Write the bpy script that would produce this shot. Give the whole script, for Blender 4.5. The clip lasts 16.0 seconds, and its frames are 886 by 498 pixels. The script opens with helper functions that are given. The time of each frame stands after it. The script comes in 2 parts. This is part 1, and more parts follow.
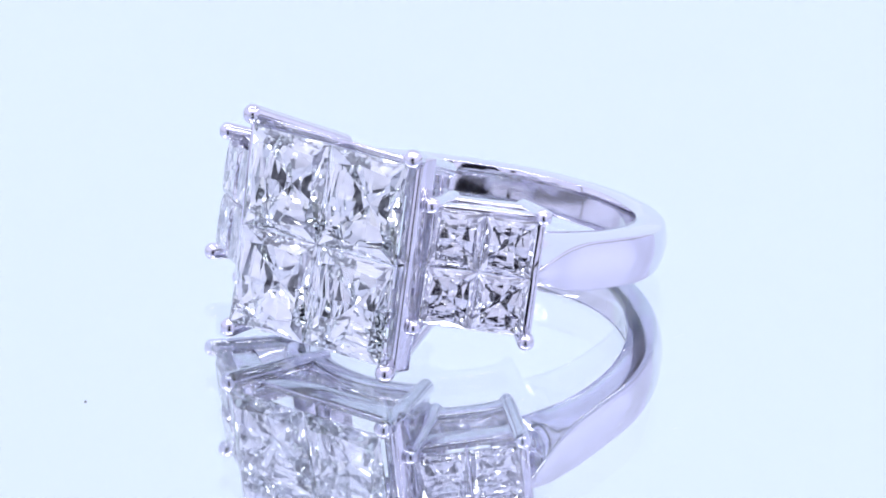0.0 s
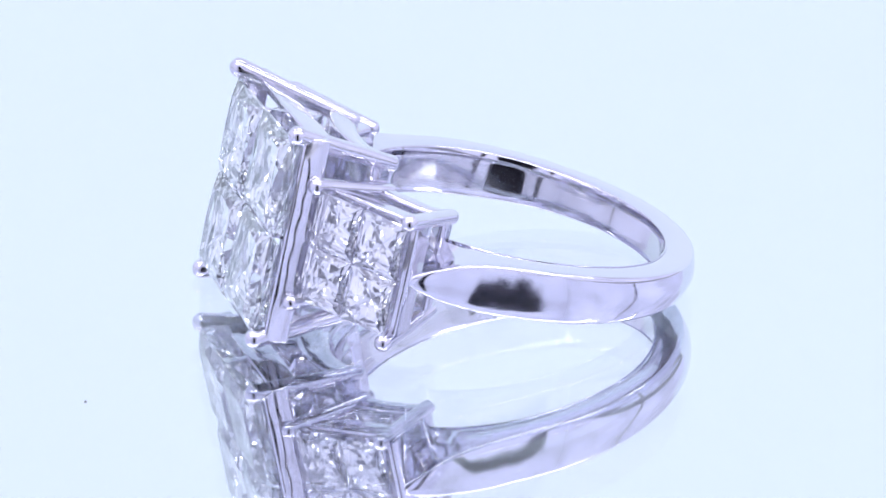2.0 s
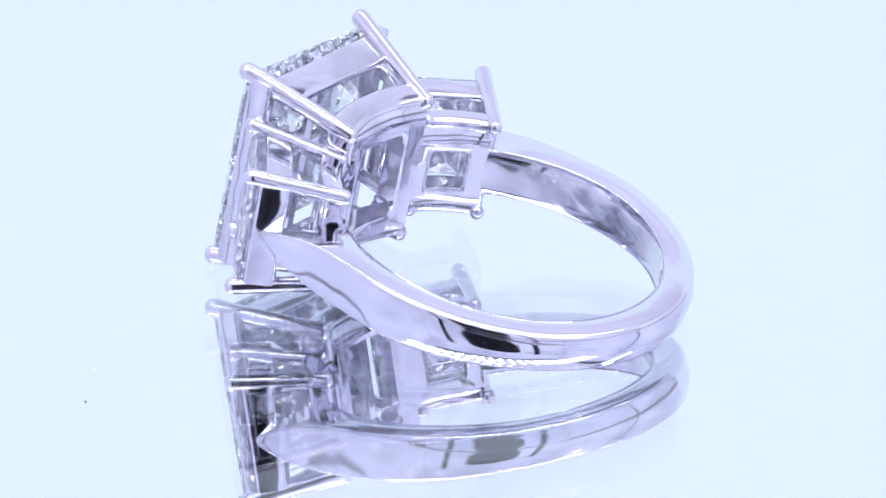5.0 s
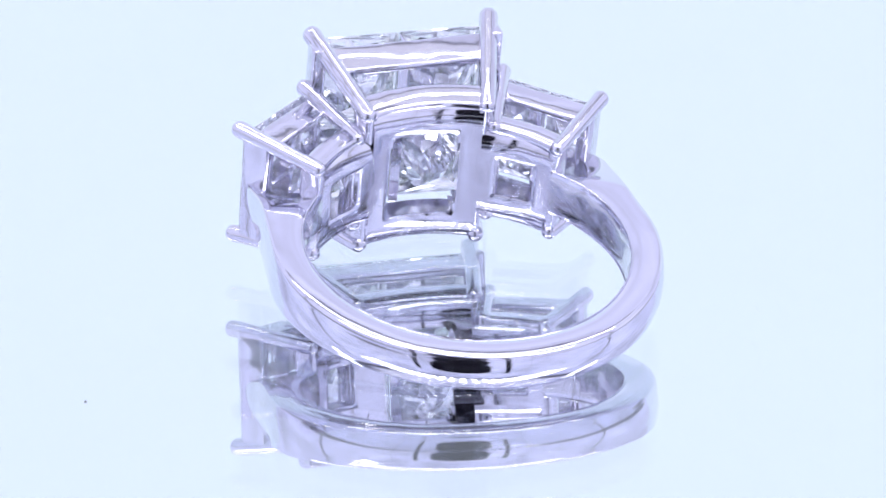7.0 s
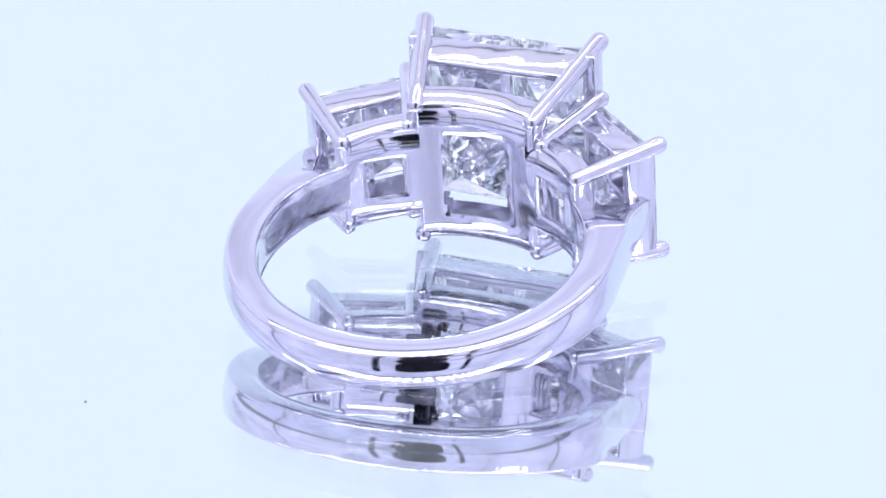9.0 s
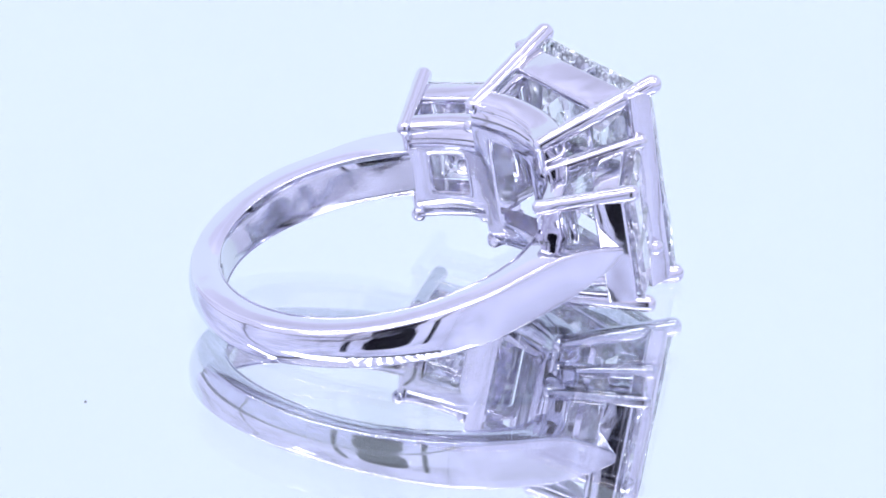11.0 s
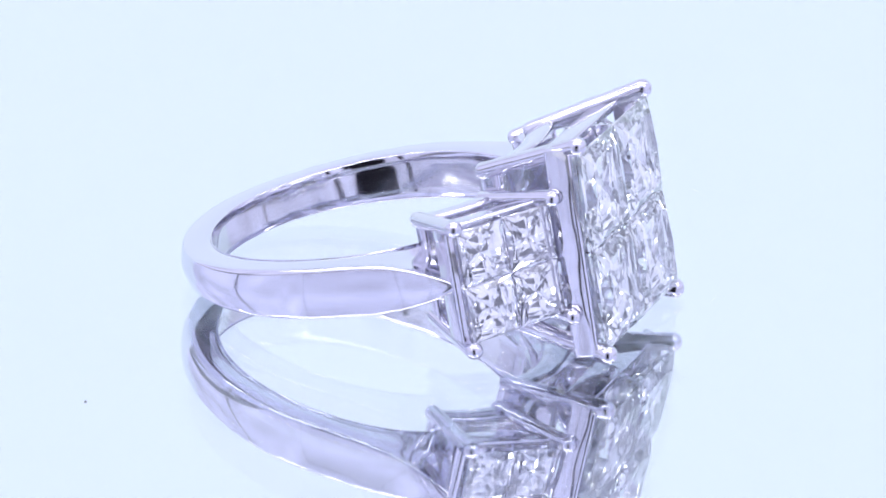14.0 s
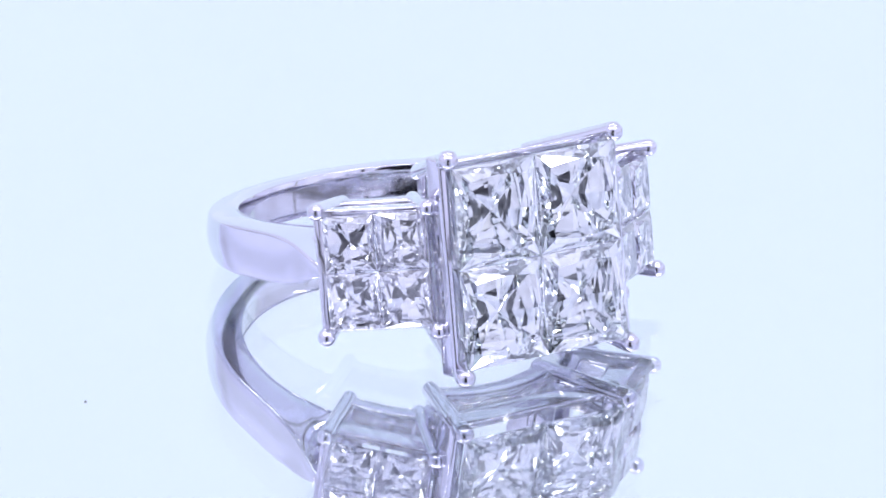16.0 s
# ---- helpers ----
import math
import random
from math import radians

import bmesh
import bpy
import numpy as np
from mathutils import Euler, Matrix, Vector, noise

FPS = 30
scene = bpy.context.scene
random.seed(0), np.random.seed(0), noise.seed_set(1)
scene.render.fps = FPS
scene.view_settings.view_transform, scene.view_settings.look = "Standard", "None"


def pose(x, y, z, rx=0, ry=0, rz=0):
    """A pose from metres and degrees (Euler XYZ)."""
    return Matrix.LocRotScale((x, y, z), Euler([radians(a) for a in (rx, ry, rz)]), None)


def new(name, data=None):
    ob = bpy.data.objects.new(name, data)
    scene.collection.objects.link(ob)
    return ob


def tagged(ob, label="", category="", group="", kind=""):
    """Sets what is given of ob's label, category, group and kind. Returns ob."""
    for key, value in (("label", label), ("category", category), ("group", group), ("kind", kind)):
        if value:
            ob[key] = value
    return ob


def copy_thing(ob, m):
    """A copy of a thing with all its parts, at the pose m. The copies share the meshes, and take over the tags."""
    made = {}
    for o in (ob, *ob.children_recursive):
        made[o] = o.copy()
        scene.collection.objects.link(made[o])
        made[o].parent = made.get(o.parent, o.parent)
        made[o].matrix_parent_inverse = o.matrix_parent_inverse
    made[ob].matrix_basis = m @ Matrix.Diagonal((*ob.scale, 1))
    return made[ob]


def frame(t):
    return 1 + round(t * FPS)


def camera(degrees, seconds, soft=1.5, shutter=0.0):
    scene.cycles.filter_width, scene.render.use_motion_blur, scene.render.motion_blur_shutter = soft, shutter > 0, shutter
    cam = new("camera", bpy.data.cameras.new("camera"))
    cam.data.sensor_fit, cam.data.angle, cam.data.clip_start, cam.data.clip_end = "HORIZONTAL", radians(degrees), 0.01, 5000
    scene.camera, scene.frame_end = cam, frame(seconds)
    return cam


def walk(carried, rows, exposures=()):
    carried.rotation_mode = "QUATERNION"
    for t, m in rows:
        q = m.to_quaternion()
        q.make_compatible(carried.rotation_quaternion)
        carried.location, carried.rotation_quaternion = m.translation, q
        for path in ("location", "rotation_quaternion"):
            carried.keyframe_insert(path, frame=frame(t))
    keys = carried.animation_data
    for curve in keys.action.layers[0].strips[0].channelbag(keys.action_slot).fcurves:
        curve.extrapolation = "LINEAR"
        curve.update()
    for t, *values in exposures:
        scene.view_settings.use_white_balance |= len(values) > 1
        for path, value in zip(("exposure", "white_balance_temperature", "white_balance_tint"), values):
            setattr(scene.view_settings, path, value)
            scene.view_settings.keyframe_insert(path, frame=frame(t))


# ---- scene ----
cam = camera(10.0, 16.0, 1.6)
# the camera stands still, a hand's length from the turntable's axis
EYE = pose(0, -0.2476, 0.10393, 90 - 22.298, 0, -0.038) @ pose(0, 0, 0, 0, 0, 1.297)
walk(cam, [(0.0, EYE), (16.0, EYE)], [(0.0, 0.0), (16.0, 0.0)])

# ---- numbers ----
MM = 0.001
START_TURN, TURN_RATE = -34.149, -18.446       # degrees, degrees a second
RING_AT, RING_TILT, RING_LEAN = (-0.325, 3.655, 3.071), -11.622, 0.023
GLASS = 1.03                                    # thickness of the mirror's glass, mm
INNER, OUTER = 8.52, 10.38                      # the band's radii

# light passes many facets before it leaves a stone
scene.cycles.max_bounces, scene.cycles.transmission_bounces, scene.cycles.glossy_bounces = 24, 24, 16

# ---- world ----
world = bpy.data.worlds.new("world")
world.use_nodes = True
world.node_tree.nodes["Background"].inputs[0].default_value = (0.80, 0.86, 1.0, 1)
world.node_tree.nodes["Background"].inputs[1].default_value = 0.05
scene.world = world


# ---- materials ----
def material(name):
    m = bpy.data.materials.new(name)
    m.use_nodes = True
    nt = m.node_tree
    return m, nt, nt.nodes["Principled BSDF"]


def node(nt, kind, **inputs):
    n = nt.nodes.new(kind)
    for k, v in inputs.items():
        n.inputs[k].default_value = v
    return n


def metal(name, colour, rough, scratch, scale, waves=((300.0, 0.000060), (750.0, 0.000010))):
    """Polished white gold: faint polishing lines, handling marks, the slight waves of polishing."""
    m, nt, b = material(name)
    b.inputs["Metallic"].default_value = 1.0
    tc = node(nt, "ShaderNodeTexCoord")
    fine = node(nt, "ShaderNodeTexNoise", Scale=scale, Detail=5.0, Roughness=0.6)
    big = node(nt, "ShaderNodeTexNoise", Scale=scale * 0.11, Detail=2.0)
    nt.links.new(tc.outputs["Object"], fine.inputs["Vector"])
    nt.links.new(tc.outputs["Object"], big.inputs["Vector"])
    ramp = node(nt, "ShaderNodeMapRange")
    ramp.inputs["To Min"].default_value, ramp.inputs["To Max"].default_value = rough * 0.6, rough * 1.5
    nt.links.new(fine.outputs["Fac"], ramp.inputs["Value"])
    nt.links.new(ramp.outputs["Result"], b.inputs["Roughness"])
    mix = node(nt, "ShaderNodeMix")
    mix.data_type = "RGBA"
    mix.inputs["A"].default_value = (*[c * 0.93 for c in colour], 1)
    mix.inputs["B"].default_value = (*[min(1, c * 1.04) for c in colour], 1)
    nt.links.new(big.outputs["Fac"], mix.inputs["Factor"])
    nt.links.new(mix.outputs["Result"], b.inputs["Base Color"])
    add = node(nt, "ShaderNodeMath")
    nt.links.new(fine.outputs["Fac"], add.inputs[0])
    nt.links.new(big.outputs["Fac"], add.inputs[1])
    bump = node(nt, "ShaderNodeBump", Strength=scratch, Distance=0.00004)
    nt.links.new(add.outputs["Value"], bump.inputs["Height"])
    last = bump
    for wave, deep in waves:
        n = node(nt, "ShaderNodeTexNoise", Scale=wave, Detail=0.0)
        nt.links.new(tc.outputs["Object"], n.inputs["Vector"])
        swell = node(nt, "ShaderNodeBump", Strength=1.0, Distance=deep)
        nt.links.new(n.outputs["Fac"], swell.inputs["Height"])
        nt.links.new(last.outputs["Normal"], swell.inputs["Normal"])
        last = swell
    nt.links.new(last.outputs["Normal"], b.inputs["Normal"])
    return m


def gem(name, colour, ior):
    """Diamond: clear, strongly refracting."""
    m, nt, b = material(name)
    out = nt.nodes["Material Output"]
    nt.nodes.remove(b)
    g = node(nt, "ShaderNodeBsdfGlass", Color=(*colour, 1), IOR=ior, Roughness=0.0)
    nt.links.new(g.outputs[0], out.inputs["Surface"])
    return m


def lit_panel(name, colour, strength, spread=0.05, scale=5.0):
    """A backlit diffuser: white cloth, its light put in as a glow made uneven by noise."""
    m, nt, b = material(name)
    b.inputs["Base Color"].default_value = (0.03, 0.03, 0.035, 1)
    b.inputs["Roughness"].default_value = 0.9
    tc = node(nt, "ShaderNodeTexCoord")
    n = node(nt, "ShaderNodeTexNoise", Scale=scale, Detail=2.0)
    nt.links.new(tc.outputs["Object"], n.inputs["Vector"])
    r = node(nt, "ShaderNodeMapRange")
    r.inputs["To Min"].default_value, r.inputs["To Max"].default_value = strength * (1 - spread), strength * (1 + spread)
    nt.links.new(n.outputs["Fac"], r.inputs["Value"])
    b.inputs["Emission Color"].default_value = (*colour, 1)
    nt.links.new(r.outputs["Result"], b.inputs["Emission Strength"])
    return m


def plain(name, colour, rough, spread=0.1, scale=300.0, metallic=0.0):
    m, nt, b = material(name)
    tc = node(nt, "ShaderNodeTexCoord")
    n = node(nt, "ShaderNodeTexNoise", Scale=scale, Detail=4.0)
    nt.links.new(tc.outputs["Object"], n.inputs["Vector"])
    mix = node(nt, "ShaderNodeMix")
    mix.data_type = "RGBA"
    mix.inputs["A"].default_value = (*[c * (1 - spread) for c in colour], 1)
    mix.inputs["B"].default_value = (*[min(1, c * (1 + spread)) for c in colour], 1)
    nt.links.new(n.outputs["Fac"], mix.inputs["Factor"])
    nt.links.new(mix.outputs["Result"], b.inputs["Base Color"])
    b.inputs["Roughness"].default_value = rough
    b.inputs["Metallic"].default_value = metallic
    b.inputs["Specular IOR Level"].default_value = 0.5 if rough < 0.9 else 0.05
    return m


def led(name, strength):
    m, nt, b = material(name)
    b.inputs["Base Color"].default_value = (0.8, 0.8, 0.7, 1)
    b.inputs["Emission Color"].default_value = (0.95, 0.97, 1.0, 1)
    b.inputs["Emission Strength"].default_value = strength
    return m


def clear_glass(name):
    """A thin clear plate: it lets light straight through, with a faint gleam."""
    m, nt, b = material(name)
    out = nt.nodes["Material Output"]
    nt.nodes.remove(b)
    clear = node(nt, "ShaderNodeBsdfTransparent", Color=(0.985, 0.99, 0.995, 1))
    gloss = node(nt, "ShaderNodeBsdfGlossy", Color=(1, 1, 1, 1), Roughness=0.0)
    mix = node(nt, "ShaderNodeMixShader", Fac=0.13)
    nt.links.new(clear.outputs[0], mix.inputs[1])
    nt.links.new(gloss.outputs[0], mix.inputs[2])
    nt.links.new(mix.outputs[0], out.inputs["Surface"])
    return m


# the band's inside face: the same gold, darker and a little rougher
INNER_GOLD = metal("darker_inner_white_gold", (0.70, 0.695, 0.735), 0.09, 0.12, 1400.0)
GOLD = metal("polished_white_gold", (0.755, 0.755, 0.83), 0.066, 0.05, 900.0)
CAST = metal("cast_white_gold", (0.74, 0.735, 0.80), 0.082, 0.08, 1100.0, ((420.0, 0.000070), (1000.0, 0.000022)))
DIAMOND = gem("diamond", (0.991, 0.994, 1.0), 2.42)
WARM_DIAMOND = gem("faintly_tinted_diamond", (0.991, 0.999, 0.997), 2.42)
BACK = lit_panel("white_back_diffuser", (0.74, 0.835, 1.03), 1.10)
# strongly uneven glow, added to cloud the gold's reflections
TENT = lit_panel("white_diffuser", (0.79, 0.805, 1.13), 1.0, 0.62, 8.0)
TOP = lit_panel("white_top_diffuser", (0.92, 0.92, 1.17), 0.88, 0.25)
LED = led("led_chip", 26.0)
# glow of the added tube that puts glints on the setting's rails
TUBE = led("glint_tube_glow", 13.0)
GREY = plain("grey_cloth", (0.28, 0.28, 0.31), 0.9)
BLACK = plain("black_body_and_dark_room", (0.010, 0.009, 0.014), 0.95)
LENS = plain("lens_barrel", (0.008, 0.008, 0.011), 0.92)
STRIP = plain("strip_board", (0.7, 0.7, 0.68), 0.5)
TABLE = plain("white_board", (0.75, 0.76, 0.78), 0.6)
CLEAR = clear_glass("clear_glass")
SILVER = plain("silvering", (0.92, 0.94, 0.972), 0.0, 0.01, 40.0, 1.0)
SCRATCH = plain("pale_scratch", (0.8, 0.82, 0.85), 0.5)
DUST = plain("grey_dust", (0.03, 0.03, 0.04), 0.9)


# ---- mesh helpers (lengths in mm) ----
def part(name, bm, mat, parent=None, label="", smooth=35.0):
    """Links a bmesh, drawn in mm, as one mesh object."""
    bmesh.ops.recalc_face_normals(bm, faces=bm.faces)
    bmesh.ops.scale(bm, vec=(MM, MM, MM), verts=bm.verts)
    me = bpy.data.meshes.new(name)
    bm.to_mesh(me)
    bm.free()
    me.materials.append(mat)
    if smooth:
        me.polygons.foreach_set("use_smooth", [True] * len(me.polygons))
        me.set_sharp_from_angle(angle=radians(smooth))
    ob = new(name, me)
    if parent:
        ob.parent = parent
    return tagged(ob, label)


def add_box(bm, lo, hi, bevel=0.0):
    vs = [bm.verts.new((x, y, z)) for x in (lo[0], hi[0]) for y in (lo[1], hi[1]) for z in (lo[2], hi[2])]
    fs = [bm.faces.new([vs[i] for i in q]) for q in
          ((0, 1, 3, 2), (4, 6, 7, 5), (0, 4, 5, 1), (2, 3, 7, 6), (0, 2, 6, 4), (1, 5, 7, 3))]
    if bevel:
        es = {e for f in fs for e in f.edges}
        bmesh.ops.bevel(bm, geom=list(es), offset=bevel, segments=2, affect="EDGES", profile=0.5)
    return fs


def add_hexa(bm, near, far, bevel=0.08):
    """A six-sided block between two quads, its edges rounded."""
    a = [bm.verts.new(p) for p in near]
    b = [bm.verts.new(p) for p in far]
    fs = [bm.faces.new(a[::-1]), bm.faces.new(b)]
    for i in range(4):
        j = (i + 1) % 4
        fs.append(bm.faces.new((a[i], a[j], b[j], b[i])))
    bmesh.ops.recalc_face_normals(bm, faces=fs)
    if bevel:
        es = {e for f in fs for e in f.edges}
        bmesh.ops.bevel(bm, geom=list(es), offset=bevel, segments=3, affect="EDGES", profile=0.5)


def add_tube(bm, rings, close=True):
    """Skins a list of equal rings of points into a closed tube."""
    rows = [[bm.verts.new(p) for p in r] for r in rings]
    n = len(rows[0])
    for a, b in zip(rows, rows[1:]):
        for i in range(n):
            j = (i + 1) % n
            bm.faces.new((a[i], a[j], b[j], b[i]))
    if close:
        bm.faces.new(rows[0][::-1])
        bm.faces.new(rows[-1])


def add_rod(bm, tip, base, r_tip, r_base, flat=1.0, sides=20):
    """A prong: a round-headed rod from its tip to its base."""
    tip, base = Vector(tip), Vector(base)
    axis = (base - tip).normalized()
    side = axis.cross(Vector((0, 0, 1))).normalized()
    up = side.cross(axis)
    length = (base - tip).length
    prof = [(-r_tip * math.cos(a), r_tip * math.sin(a)) for a in [radians(d) for d in (6, 20, 35, 50, 65, 80, 95)]]
    prof += [(0.25 * length * k, r_tip * 0.97 + (r_base - r_tip) * 0.25 * k) for k in (1, 2, 3, 4)]
    prof += [(length + r_base * b, r_base * c) for b, c in ((0.3, 0.93), (0.55, 0.75), (0.75, 0.5), (0.85, 0.2))]
    rings = []
    for d, r in prof:
        c = tip + axis * d
        rings.append([c + side * (r * math.cos(t)) + up * (r * flat * math.sin(t))
                      for t in [2 * math.pi * i / sides for i in range(sides)]])
    add_tube(bm, rings)


def lerp(a, b, t):
    return Vector(a) + (Vector(b) - Vector(a)) * t


def R3(u, w, f):
    """The ring's own space: u across the face, w along the finger, f out of the face."""
    return Vector((u, -f, w))


# ---- the light box ----
def panel(name, lo, hi, mat, label, category="wall"):
    bm = bmesh.new()
    add_box(bm, lo, hi)
    return tagged(part(name, bm, mat, smooth=0), label, category, kind="structure")


FLOOR_Z = -GLASS - 12.0
panel("wall_back", (-260, 230, FLOOR_Z), (260, 236, 165), BACK, "white backlit diffuser cloth closing the light box")
# added out of view, so the band's flanks mirror a lavender tone
panel("wall_back", (-260, 230, 165), (260, 236, 420), TENT, "added white panel above the back cloth, out of view, tinting the gold")
# each side is two backlit panels; the gap is added to streak the gold dark
for sx, name in ((-1, "wall_left"), (1, "wall_right")):
    for k, (y0, y1) in enumerate(((-295.8, -19), (-12, 229.8))):
        bm = bmesh.new()
        add_box(bm, (min(sx * 240, sx * 246), y0, 12), (max(sx * 240, sx * 246), y1, 390), 2)
        tagged(part(name, bm, TENT, smooth=0), "white backlit diffuser panel at the light box side", "light panel", kind="structure")
    panel(name, (min(sx * 262, sx * 268), -420, FLOOR_Z), (max(sx * 262, sx * 268), 236, 440), GREY, "grey outer wall of the light box")
panel("ceiling", (-215, -262, 420), (215, 212, 426), TOP, "white diffuser panel in the light box top", "ceiling")
panel("ceiling", (-268, -420, 436), (268, 236, 442), GREY, "grey top of the light box", "ceiling")
panel("floor", (-266, -420, FLOOR_Z - 6), (266, 236, FLOOR_Z), TABLE, "white board under the turntable", "floor")


def front_wall():
    """White front cloth with the camera's opening and two narrow slits beside it."""
    y0, y1 = -300, -296
    bm = bmesh.new()
    for a, b in ((-239.5, -155), (-132, -82), (82, 132), (155, 239.5)):
        add_box(bm, (a, y0, 5), (b, y1, 395))
    holes = [(a, a + 23, 12, 205) for a in (-155, 132)]
    for i in range(20):
        x = -82 + 8.2 * i
        round_off = (1 - abs((x + 4.1) / 82) ** 3.2) ** (1 / 3.2)
        holes.append((x, x + 8.2, max(7, 100 - 104 * round_off), 116 + 76 * round_off))
    for a, b, lo, hi in holes:
        add_box(bm, (a, y0, 5), (b, y1, lo))
        add_box(bm, (a, y0, hi), (b, y1, 395))
    tagged(part("wall_front", bm, TENT, smooth=0), "white diffuser cloth with an opening for the camera", "wall", kind="structure")
    # a black sheet put in for the darkness behind the opening
    panel("backdrop", (-260, -420, FLOOR_Z), (260, -414, 420), BLACK, "black panel standing in for the unlit room behind the front", "backdrop")


front_wall()


def photo_camera():
    """The dark body behind the lens, which the gold mirrors."""
    body = tagged(new("photo_camera"), "black camera body in the light box opening", "camera")
    bm = bmesh.new()
    add_box(bm, (-52, -350, 58), (52, -304, 168), 6)
    part("body", bm, BLACK, body)
    bm = bmesh.new()
    m = Matrix.Translation((0, -268, 112.3)) @ Euler((radians(90 - 22.3), 0, 0)).to_matrix().to_4x4()
    rings = []
    for r, z in ((26, 38), (27, 36), (27, 6), (25, 3), (21, 3), (20, 6), (6, 9)):
        rings.append([m @ Vector((r * math.cos(a), r * math.sin(a), z)) for a in [2 * math.pi * i / 40 for i in range(40)]])
    add_tube(bm, rings)
    part("lens", bm, LENS, body, "black lens barrel")
    return body


photo_camera()


def led_strip():
    """A board with a row of small bright chips; the board is made to glow too."""
    strip = tagged(new("led_strip"), "white light strip with bright chips, spanning the box", "light strip", "light strips")
    bm = bmesh.new()
    add_box(bm, (-239.5, -19, 0), (239.5, 19, 2), 0.5)
    # glows like the ceiling, so the gold mirrors no dark bar
    part("board", bm, TOP, strip)
    first = None
    for i in range(23):
        x = (i - 11) * 20.6
        if first is None:
            bm = bmesh.new()
            add_box(bm, (-2.8, -15, -2.5), (2.8, 15, 0), 1.0)
            first = part("chip", bm, LED, strip, smooth=0)
            first.location = (x * MM, 0, 0)
        else:
            ob = new("chip", first.data)
            ob.parent = strip
            ob.location = (x * MM, 0, 0)
    return strip


strip = led_strip()
strip.matrix_basis = pose(0, -0.138, 0.24)
copy_thing(strip, pose(0, -0.092, 0.24))


def glint_tube():
    """A slim glowing tube between two end caps, unseen, added to put glints on the rails."""
    tube = tagged(new("glint_tube"), "slim glowing tube across the box, added for glints on the gold", "light tube")
    bm = bmesh.new()
    add_tube(bm, [[(x, 4 * math.cos(a), 4 * math.sin(a)) for a in [math.pi * i / 8 for i in range(16)]] for x in (-228, 228)])
    part("tube", bm, TUBE, tube)
    for sx in (-1, 1):
        bm = bmesh.new()
        add_box(bm, (min(sx * 227, sx * 239.5), -7, -7), (max(sx * 227, sx * 239.5), 7, 7), 1.5)
        part("end_cap", bm, GREY, tube, "grey end cap")
    return tube


glint_tube().matrix_basis = pose(0, 0.066, 0.24)


# ---- the mirror turntable ----
def mirror_disc():
    disc = tagged(new("mirror_disc"), "round clear glass mirror plate on the turntable", "mirror")
    n = 128

    def circle(r, z):
        return [(r * math.cos(2 * math.pi * i / n), r * math.sin(2 * math.pi * i / n), z) for i in range(n)]
    bm = bmesh.new()
    add_tube(bm, [circle(119.8, -GLASS), circle(120, -GLASS + 0.2), circle(120, -0.2), circle(119.8, 0)])
    part("glass", bm, CLEAR, disc, "clear float glass")
    bm = bmesh.new()
    add_tube(bm, [circle(119.3, -GLASS - 0.9), circle(119.3, -GLASS - 0.02)])
    part("silvering", bm, SILVER, disc, "silvered back")
    rnd = random.Random(5)
    for _ in range(14):
        r, a0, span = rnd.uniform(4, 24), rnd.uniform(0, 360), rnd.uniform(3, 9)
        cx, cy, wide = rnd.uniform(-6, 6), rnd.uniform(-6, 6), rnd.uniform(0.008, 0.014)
        rings = []
        for i in range(9):
            a, k = radians(a0 + span * i / 8 * 10 / r), math.sin(math.pi * (i + 0.4) / 8.8)
            rings.append([(cx + (r + q * wide * k) * math.cos(a), cy + (r + q * wide * k) * math.sin(a), z) for q, z in ((-1, 0.001), (1, 0.001), (0, 0.006))])
        bm = bmesh.new()
        add_tube(bm, rings)
        part("scratch", bm, SCRATCH, disc, "fine pale scratch")
    bm = bmesh.new()
    add_tube(bm, [circle(90, FLOOR_Z), circle(90, -GLASS - 1.0)])
    part("turntable", bm, STRIP, disc, "white turntable under the mirror")
    return disc


DISC = mirror_disc()


# ---- the ring ----
def band_angle(a, r, w):
    """A point of the band at a degrees from its back, radius r, along the finger w."""
    return R3(r * math.sin(radians(a)), w, -r * math.cos(radians(a)))


def smoothstep(x, lo, hi):
    t = min(1, max(0, (x - lo) / (hi - lo)))
    return t * t * (3 - 2 * t)


SIDE_AT = 132.8     # where the shoulders meet the side settings


def shoulder(f):
    """How far out the band's face lies, f in front of the ring's centre: it leaves the circle and runs on, slightly hollow, to the settings."""
    if f <= 0:
        return math.sqrt(max(0, OUTER ** 2 - f * f))
    drop = 0.0525 * min(f, 1) ** 2 + 0.105 * max(0, min(f, 5) - 1)
    g = max(0, min(f, 6.5) - 5)
    drop += 0.105 * (g - g * g / 3.0)
    return OUTER - drop - 0.05 * max(0, f - 7.0) ** 2


def outer_radius(a):
    """The radius of the band's outer face at a degrees from its back."""
    k = abs(a)
    if k <= 90:
        return OUTER
    c, s = -math.cos(radians(k)), math.sin(radians(k))
    r = OUTER
    for _ in range(40):
        r = 0.5 * r + 0.5 * shoulder(r * c) / s
    return r


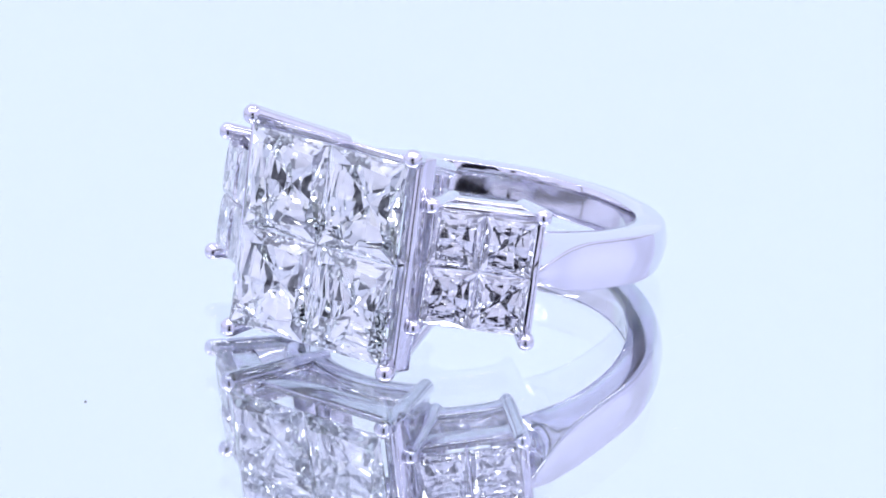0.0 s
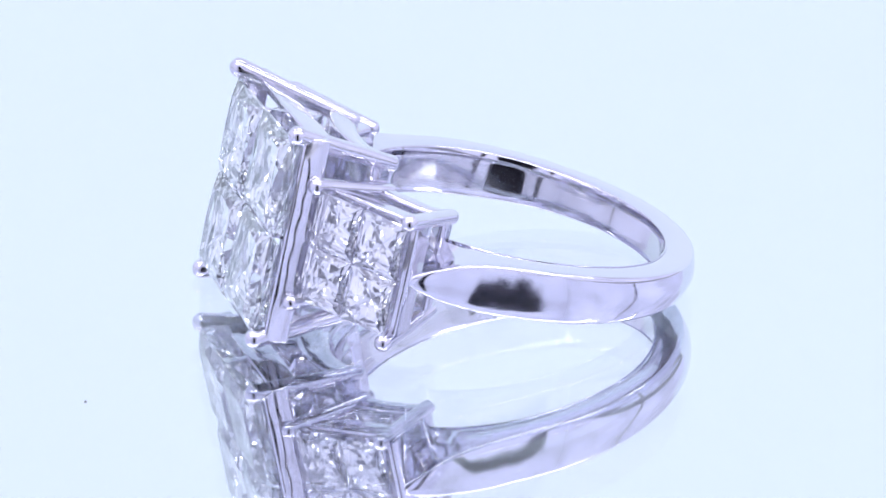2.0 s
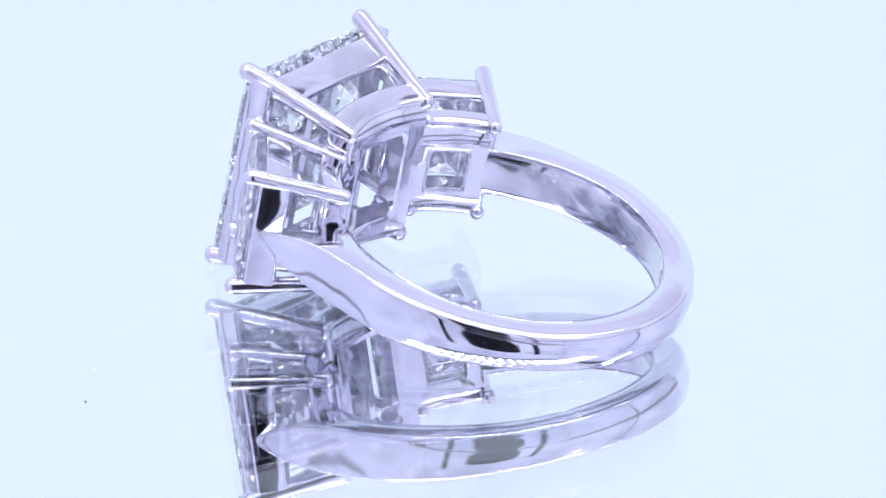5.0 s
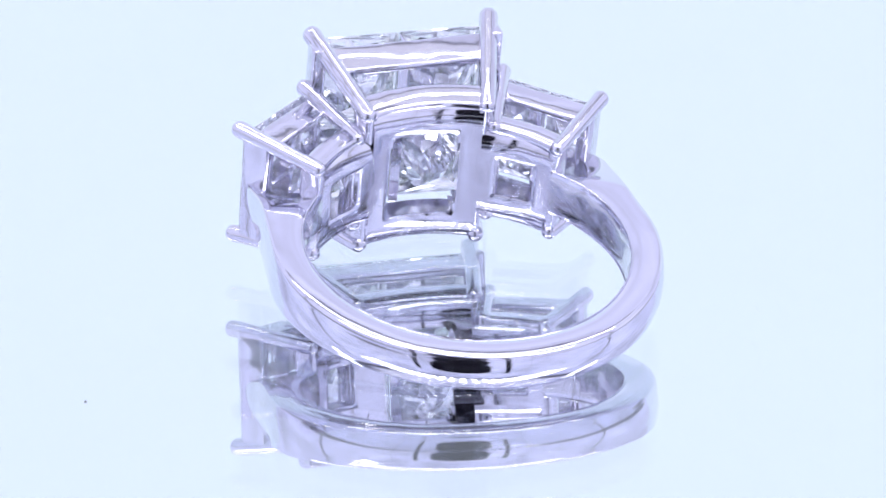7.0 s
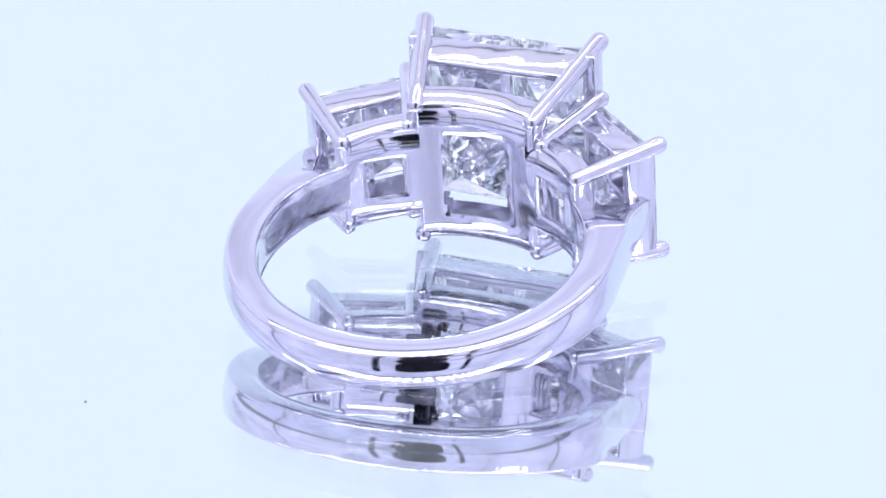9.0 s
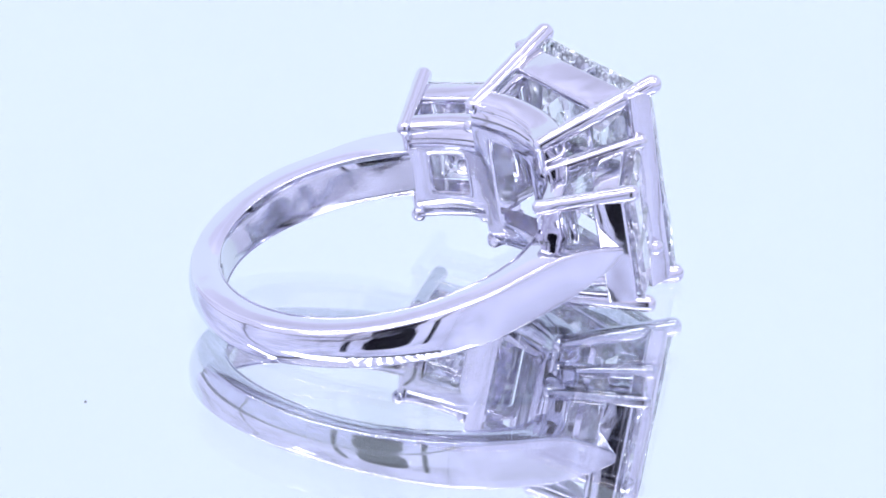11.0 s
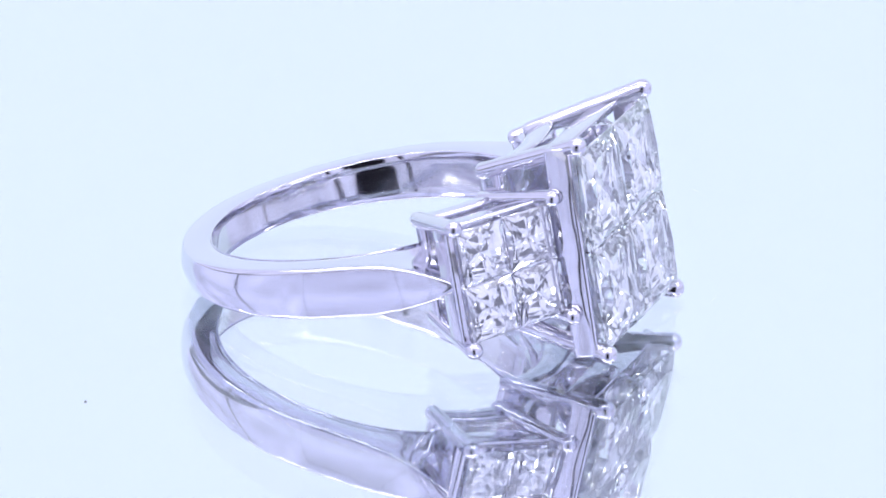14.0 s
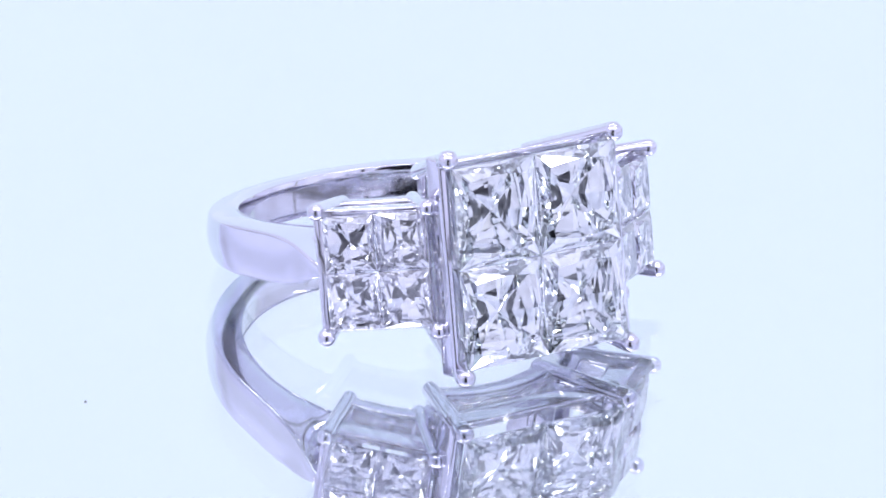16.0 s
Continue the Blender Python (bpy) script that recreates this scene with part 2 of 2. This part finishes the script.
def shank(parent):
    """The band: flat sides, softly rounded outside and in, its shoulders running out to the settings."""
    bm = bmesh.new()
    rings = []
    n = 320
    for i in range(n + 1):
        a = -SIDE_AT + 2 * SIDE_AT * i / n
        k = abs(a)
        ro = outer_radius(a)
        h = 1.08 + 0.28 * smoothstep(k, 30, 95)
        ho = h * (1 - 0.86 * min(1, max(0, (k - 108) / 24.8)) ** 2.6)
        hi, e = h, min(0.34 - 0.16 * smoothstep(k, 60, 105), ho * 0.6)
        dome, comfort = (0.17 - 0.10 * smoothstep(k, 40, 95)) * ho / 1.1, 0.025
        arc = [(1 - math.cos(radians(d)), 1 - math.sin(radians(d))) for d in (0, 22, 45, 68, 90)]
        ei = 0.09
        lip = INNER + comfort
        prof = [(lip + ei * b, -hi + ei * c) for b, c in arc[::-1]]
        notch = 0.05 - 0.42 * smoothstep(k, 121, 130)
        flank = [(lip + ei + (ro - dome - e - lip - ei) * q, hi + (ho - hi) * q + notch * math.sin(math.pi * q)) for q in (0.2, 0.4, 0.6, 0.8)]
        prof += [(r, -w) for r, w in flank]
        prof += [(ro - dome - e * c, -ho + e * b) for b, c in arc]
        prof += [(ro - dome * q * q, (ho - e) * q) for q in (-0.9, -0.7, -0.45, -0.2, 0, 0.2, 0.45, 0.7, 0.9)]
        prof += [(ro - dome - e * c, ho - e * b) for b, c in arc[::-1]]
        prof += flank[::-1]
        prof += [(lip + ei * b, hi - ei * c) for b, c in arc]
        prof += [(INNER + comfort * q * q, (hi - ei) * q) for q in (0.8, 0.5, 0.25, 0, -0.25, -0.5, -0.8)]
        rings.append([band_angle(a, r, w) for r, w in prof])
    add_tube(bm, rings)
    band = part("band", bm, GOLD, parent, "polished white gold band with flat shoulders", 32)
    band.data.materials.append(INNER_GOLD)
    for p in band.data.polygons:
        x, y, z = p.center / MM
        p.material_index = 1 if math.hypot(x, y) < INNER + 0.04 else 0
    return band


def gallery(parent, a0, a1, wide, win_a, win_w, name):
    """The curved base plate under a setting: a clean-cut window through it, its outer rims rolled over."""
    bm = bmesh.new()
    mid, half = (a0 + a1) / 2, (a1 - a0) / 2
    n, m = 44, 44
    per = radians(1) * INNER

    def inner_radius(a, w):
        to_edge = wide - abs(w)
        qx, qy = (abs(a) - win_a) * per, abs(w) - win_w
        to_window = math.hypot(max(qx, 0), max(qy, 0)) if max(qx, qy) > 0 else 0.0
        t = max(0.0, 1 - to_edge / 1.25)
        k = max(0.0, 1 - to_window / 0.2)
        return INNER + 0.02 + 0.85 * (1 - math.sqrt(max(0, 1 - t * t))) + 0.07 * (1 - math.sqrt(max(0, 1 - k * k)))
    grid = {}
    for i in range(n + 1):
        for j in range(m + 1):
            a, w = half * (-1 + 2 * i / n), wide * (-1 + 2 * j / m)
            for k, r in enumerate((inner_radius(a, w), INNER + 1.4)):
                grid[i, j, k] = bm.verts.new(band_angle(mid + a, r, w))

    def solid(i, j):
        if not (0 <= i < n and 0 <= j < m):
            return False
        x, y = abs(half * (-1 + 2 * (i + 0.5) / n)) / win_a, abs(wide * (-1 + 2 * (j + 0.5) / m)) / win_w
        return x ** 8 + y ** 8 > 1
    for i in range(n):
        for j in range(m):
            if not solid(i, j):
                continue
            bm.faces.new([grid[p] for p in ((i, j, 0), (i, j + 1, 0), (i + 1, j + 1, 0), (i + 1, j, 0))])
            bm.faces.new([grid[p] for p in ((i, j, 1), (i + 1, j, 1), (i + 1, j + 1, 1), (i, j + 1, 1))])
            for di, dj, p, q in ((-1, 0, (i, j), (i, j + 1)), (1, 0, (i + 1, j), (i + 1, j + 1)),
                                 (0, -1, (i, j), (i + 1, j)), (0, 1, (i, j + 1), (i + 1, j + 1))):
                if not solid(i + di, j + dj):
                    bm.faces.new([grid[p + (0,)], grid[q + (0,)], grid[q + (1,)], grid[p + (1,)]])
    bmesh.ops.delete(bm, geom=[v for v in bm.verts if not v.link_faces], context="VERTS")
    return part(name, bm, CAST, parent, smooth=50)


def rail(parent, name, tips, bases, i, lo, hi, thick, upright=0.0, outset=0.0):
    """One rail between two prongs of a setting, from lo to hi of their length."""
    j = (i + 1) % 4
    mid_t, mid_b = sum(tips, Vector()) / 4, sum(bases, Vector()) / 4
    quads = []
    for t in (lo, hi):
        c = lerp(mid_t, mid_b, t)
        p, q = [lerp(tips[k], bases[k], t * (1 - upright)) + (mid_b - mid_t) * (t * upright) for k in (i, j)]
        inward = c - (p + q) / 2
        inward -= (q - p) * (inward.dot(q - p) / (q - p).length_squared)
        inward.normalize()
        quads.append((p - inward * outset, q - inward * outset, q + inward * (thick - outset), p + inward * (thick - outset)))
    bm = bmesh.new()
    add_hexa(bm, quads[0], quads[1], 0.15)
    return part(name, bm, CAST, parent, smooth=40)


def bowed_rail(parent, name, tips, bases, i, lo, hi, thick, outset):
    """A soft-edged cast rail between two prongs, bowed to the finger's curve where it runs across it."""
    j = (i + 1) % 4
    mid_t, mid_b = sum(tips, Vector()) / 4, sum(bases, Vector()) / 4
    ends = []
    for k in (i, j):
        top, low = lerp(tips[k], bases[k], lo), lerp(tips[k], bases[k], hi)
        ends.append((top, low))
    p, q = (ends[0][0] + ends[0][1]) / 2, (ends[1][0] + ends[1][1]) / 2
    along = (q - p).normalized()
    inward = lerp(mid_t, mid_b, (lo + hi) / 2) - (p + q) / 2
    inward = (inward - along * inward.dot(along)).normalized()
    middle = (p + q) / 2
    radial = Vector((middle.x, middle.y, 0)).normalized()
    across = Vector((q.x - p.x, q.y - p.y, 0)).length
    bow = across ** 2 / (8 * INNER) if i % 2 == 0 else 0.0
    rings = []
    for n in range(25):
        t = n / 24
        top, low = lerp(ends[0][0], ends[1][0], t), lerp(ends[0][1], ends[1][1], t)
        c = (top + low) / 2 + radial * (bow * 4 * t * (1 - t)) + inward * (thick / 2 - outset)
        up = (top - low) / 2
        ring = []
        for d in range(20):
            x, y = math.cos(2 * math.pi * d / 20), math.sin(2 * math.pi * d / 20)
            ring.append(c + inward * (thick / 2 * math.copysign(abs(x) ** 0.6, x)) + up * math.copysign(abs(y) ** 0.6, y))
        rings.append(ring)
    bm = bmesh.new()
    add_tube(bm, rings)
    return part(name, bm, CAST, parent, smooth=60)


def setting_walls(parent, tips, bases, top, flanks):
    """Gallery walls: tall girdle rails above and below, narrow ones at the flanks, an open window, a lower rail all round."""
    for i, (lo, hi, upright, outset, thick) in zip((0, 2, 1, 3), ((*top, 0.0, 0.06, 0.45), (*top, 0.0, 0.06, 0.45), *flanks)):
        rail(parent, "girdle_rail", tips, bases, i, lo, hi, thick, upright, outset)
    for i in range(4):
        bowed_rail(parent, "lower_rail", tips, bases, i, 0.79, 1.04, 0.75, 0.24)


def princess_mesh(a, b, deep, rnd, star):
    """A princess cut of half sizes a, b: table, crown, girdle and chevron pavilion; star sharpens its corner ridges."""
    bm = bmesh.new()
    s = min(a, b)
    cor = [(-1, -1), (1, -1), (1, 1), (-1, 1)]

    def ring4(k, z):
        return [bm.verts.new((x * a * k, y * b * k, z)) for x, y in cor]

    def mids(k, z):
        return [bm.verts.new(((cor[i][0] + cor[(i + 1) % 4][0]) / 2 * a * k, (cor[i][1] + cor[(i + 1) % 4][1]) / 2 * b * k, z)) for i in range(4)]
    gt, gb = ring4(1, 0.03 * s), ring4(1, -0.03 * s)
    tc, tm = ring4(0.72, 0.19 * s), mids(0.79, 0.19 * s)
    ridge = [ring4(k, -deep * (z + star * d)) for k, z, d in ((0.70, 0.335, 0.045), (0.44, 0.605, 0.025), (0.19, 0.835, 0.005))]
    keel = [mids(k, -deep * (z - star * d)) for k, z, d in ((0.81, 0.262, 0.062), (0.55, 0.538, 0.058), (0.28, 0.78, 0.03))]
    cul = bm.verts.new((0, 0, -deep))
    for v in [v for r in ridge + keel for v in r] + [cul]:
        v.co += Vector([rnd.uniform(-0.003, 0.003) * s for _ in range(3)])
    bm.faces.new([v for i in range(4) for v in (tc[i], tm[i])])
    for i in range(4):
        j = (i + 1) % 4
        bm.faces.new((gt[i], gt[j], tm[i]))
        bm.faces.new((gt[i], tm[i], tc[i]))
        bm.faces.new((gt[j], tc[j], tm[i]))
        bm.faces.new((gt[i], gb[i], gb[j], gt[j]))
        bm.faces.new((gb[i], keel[0][i], gb[j]))
        left, right = [gb[i]] + [r[i] for r in ridge], [gb[j]] + [r[j] for r in ridge]
        for k in range(3):
            for a, b in ((left[k], left[k + 1]), (right[k], right[k + 1])):
                bm.faces.new((a, b, keel[k][i]))
                if k < 2:
                    bm.faces.new((keel[k][i], b, keel[k + 1][i]))
        for b in (left[3], right[3]):
            bm.faces.new((keel[2][i], b, cul))
    return bm


def stones(parent, centre, ex, ey, out, half_x, half_y, deep, star, seed, mat):
    """Four princess-cut stones, two by two, with the thin rails between them."""
    rnd = random.Random(seed)
    gap = 0.035
    sx, sy = half_x / 2 - gap, half_y / 2 - gap
    for i, (qx, qy) in enumerate(((-1, -1), (1, -1), (1, 1), (-1, 1))):
        at = centre + ex * (qx * half_x / 2) + ey * (qy * half_y / 2)
        turn = Matrix((ex, ey, out)).transposed().to_4x4()
        spin = Matrix.Rotation(math.pi * rnd.choice((0, 1)), 4, "Z") @ Euler(
            [radians(rnd.uniform(-0.9, 0.9)) for _ in range(2)] + [0]).to_matrix().to_4x4()
        ob = part("diamond", princess_mesh(sx, sy, deep * rnd.uniform(0.94, 1.06), rnd, star), mat, parent, "clear square princess-cut diamond", 0)
        ob.matrix_basis = Matrix.Translation(at * MM) @ turn @ spin
    flange = 0.055 * half_x
    for axis, other, length in ((ex, ey, half_y), (ey, ex, half_x)):
        bm = bmesh.new()
        c = centre - out * 0.55
        p = [c + other * (s * length) + axis * (k * 0.11) + out * z for s in (-1, 1) for k, z in ((-1, -0.4), (1, -0.4), (0.3, 0.3), (-0.3, 0.3))]
        add_hexa(bm, p[:4], p[4:], 0.0)
        q = [c + other * (s * length) + axis * (k * flange) + out * z for s in (-1, 1) for k, z in ((-1, -0.72), (1, -0.72), (0.8, -0.38), (-0.8, -0.38))]
        add_hexa(bm, q[:4], q[4:], 0.0)
        part("stone_rail", bm, CAST, parent)


def prongs(parent, tips, bases, r_tip, r_base):
    for t, b in zip(tips, bases):
        bm = bmesh.new()
        add_rod(bm, t, b, r_tip, r_base)
        part("prong", bm, CAST, parent)


def build_ring():
    ring = tagged(new("ring"), "polished white gold ring with princess-cut diamonds, lying on a mirror", "ring")
    shank(ring)
    # centre setting
    centre = new("centre_setting")
    centre.parent = ring
    sq = ((-1, -1), (1, -1), (1, 1), (-1, 1))
    tips = [R3(-4.86, -5.58, 14.40), R3(4.98, -5.57, 14.41), R3(4.90, 5.58, 14.42), R3(-4.98, 5.75, 14.64)]
    bases = [R3(u * 3.28, w * 4.06, 8.45) for u, w in sq]
    prongs(centre, tips, bases, 0.52, 0.47)
    setting_walls(centre, tips, bases, (0.17, 0.46), ((0.06, 0.29, 1.1, 0.33, 0.75), (0.06, 0.29, 1.1, 0.33, 0.75)))
    gallery(centre, 180 - 20.5, 180 + 20.5, 4.25, 12.8, 2.5, "base_plate")
    stones(centre, R3(0, 0, 14.58), Vector((1, 0, 0)), Vector((0, 0, 1)), Vector((0, -1, 0)), 4.82, 5.26, 2.38, 1.1, 3, WARM_DIAMOND)
    # side settings
    for s in (1, -1):
        side = new("side_setting")
        side.parent = ring
        tips = [R3(s * 5.46, -3.22, 13.08), R3(s * 9.96, -3.31, 9.43), R3(s * 9.98, 3.24, 9.45), R3(s * 5.54, 3.20, 13.04)]
        bases = [R3(s * 3.75, -2.7, 8.40), R3(s * 6.56, -2.62, 5.9), R3(s * 6.56, 2.62, 5.9), R3(s * 3.75, 2.7, 8.40)]
        prongs(side, tips, bases, 0.46, 0.43)
        setting_walls(side, tips, bases, (0.15, 0.45), ((0.09, 0.42, 0.3, 0.30, 0.68), (0.11, 0.30, 0.3, 0.05, 0.5)))
        gallery(side, *((180 - 47.5, 180 - 19.0) if s > 0 else (180 + 19.0, 180 + 47.5)), 2.75, 7.4, 1.15, "base_plate")
        mid = sum(tips, Vector()) / 4
        ex = (tips[1] - tips[0]).normalized()
        ey = Vector((0, 0, 1))
        out = ex.cross(ey).normalized()
        if out.y > 0:
            ex = -ex
            out = ex.cross(ey).normalized()
        stones(side, mid - out * 0.18, ex, ey, out, 2.72, 3.0, 1.36, 1.2, 11 + s, DIAMOND)
    return ring


RING = build_ring()


# ---- specks on the back cloth, standing for dust in the camera ----
def dust_speck(x, z, r):
    """A tiny dark fleck for dust in the camera, set on the back cloth, which the mirror shows."""
    bm = bmesh.new()
    rnd = random.Random(int(x * 100))
    rings = [[(r * k * math.cos(a) * rnd.uniform(0.7, 1.2), y, r * k * math.sin(a) * rnd.uniform(0.7, 1.2)) for a in [math.pi * i / 4 for i in range(8)]]
             for y, k in ((0.1, 0.8), (0, 1), (-0.06, 0.5))]
    add_tube(bm, rings)
    ob = part("dust_speck", bm, DUST)
    ob.location = (x * MM, 0.2299, z * MM)
    tagged(ob, "tiny dark speck on the white cloth, standing for dust in the camera", "dust speck", "dust specks")


for speck in ((-33.31, 71.18, 0.081),
              (-38.2, 87.09, 0.062),
              (-36.25, 107.74, 0.153),
              (-18.19, 71.66, 0.062),
              (25.39, 103.5, 0.068),
              (-21.03, 94.78, 0.05),
              (-43.1, 99.03, 0.05),
              (-22.49, 64.41, 0.056)):
    dust_speck(*speck)


# ---- what moves ----
def motions():
    """The turntable carries mirror and ring round at an even pace."""
    seat = pose(*[c * MM for c in RING_AT], RING_TILT, 0, 0) @ pose(0, 0, 0, 0, RING_LEAN, 0)
    turns = [(0.5 * i, START_TURN + TURN_RATE * 0.5 * i) for i in range(33)]
    walk(DISC, [(t, pose(0, 0, 0, 0, 0, a)) for t, a in turns])
    walk(RING, [(t, pose(0, 0, 0, 0, 0, a) @ seat) for t, a in turns])


motions()
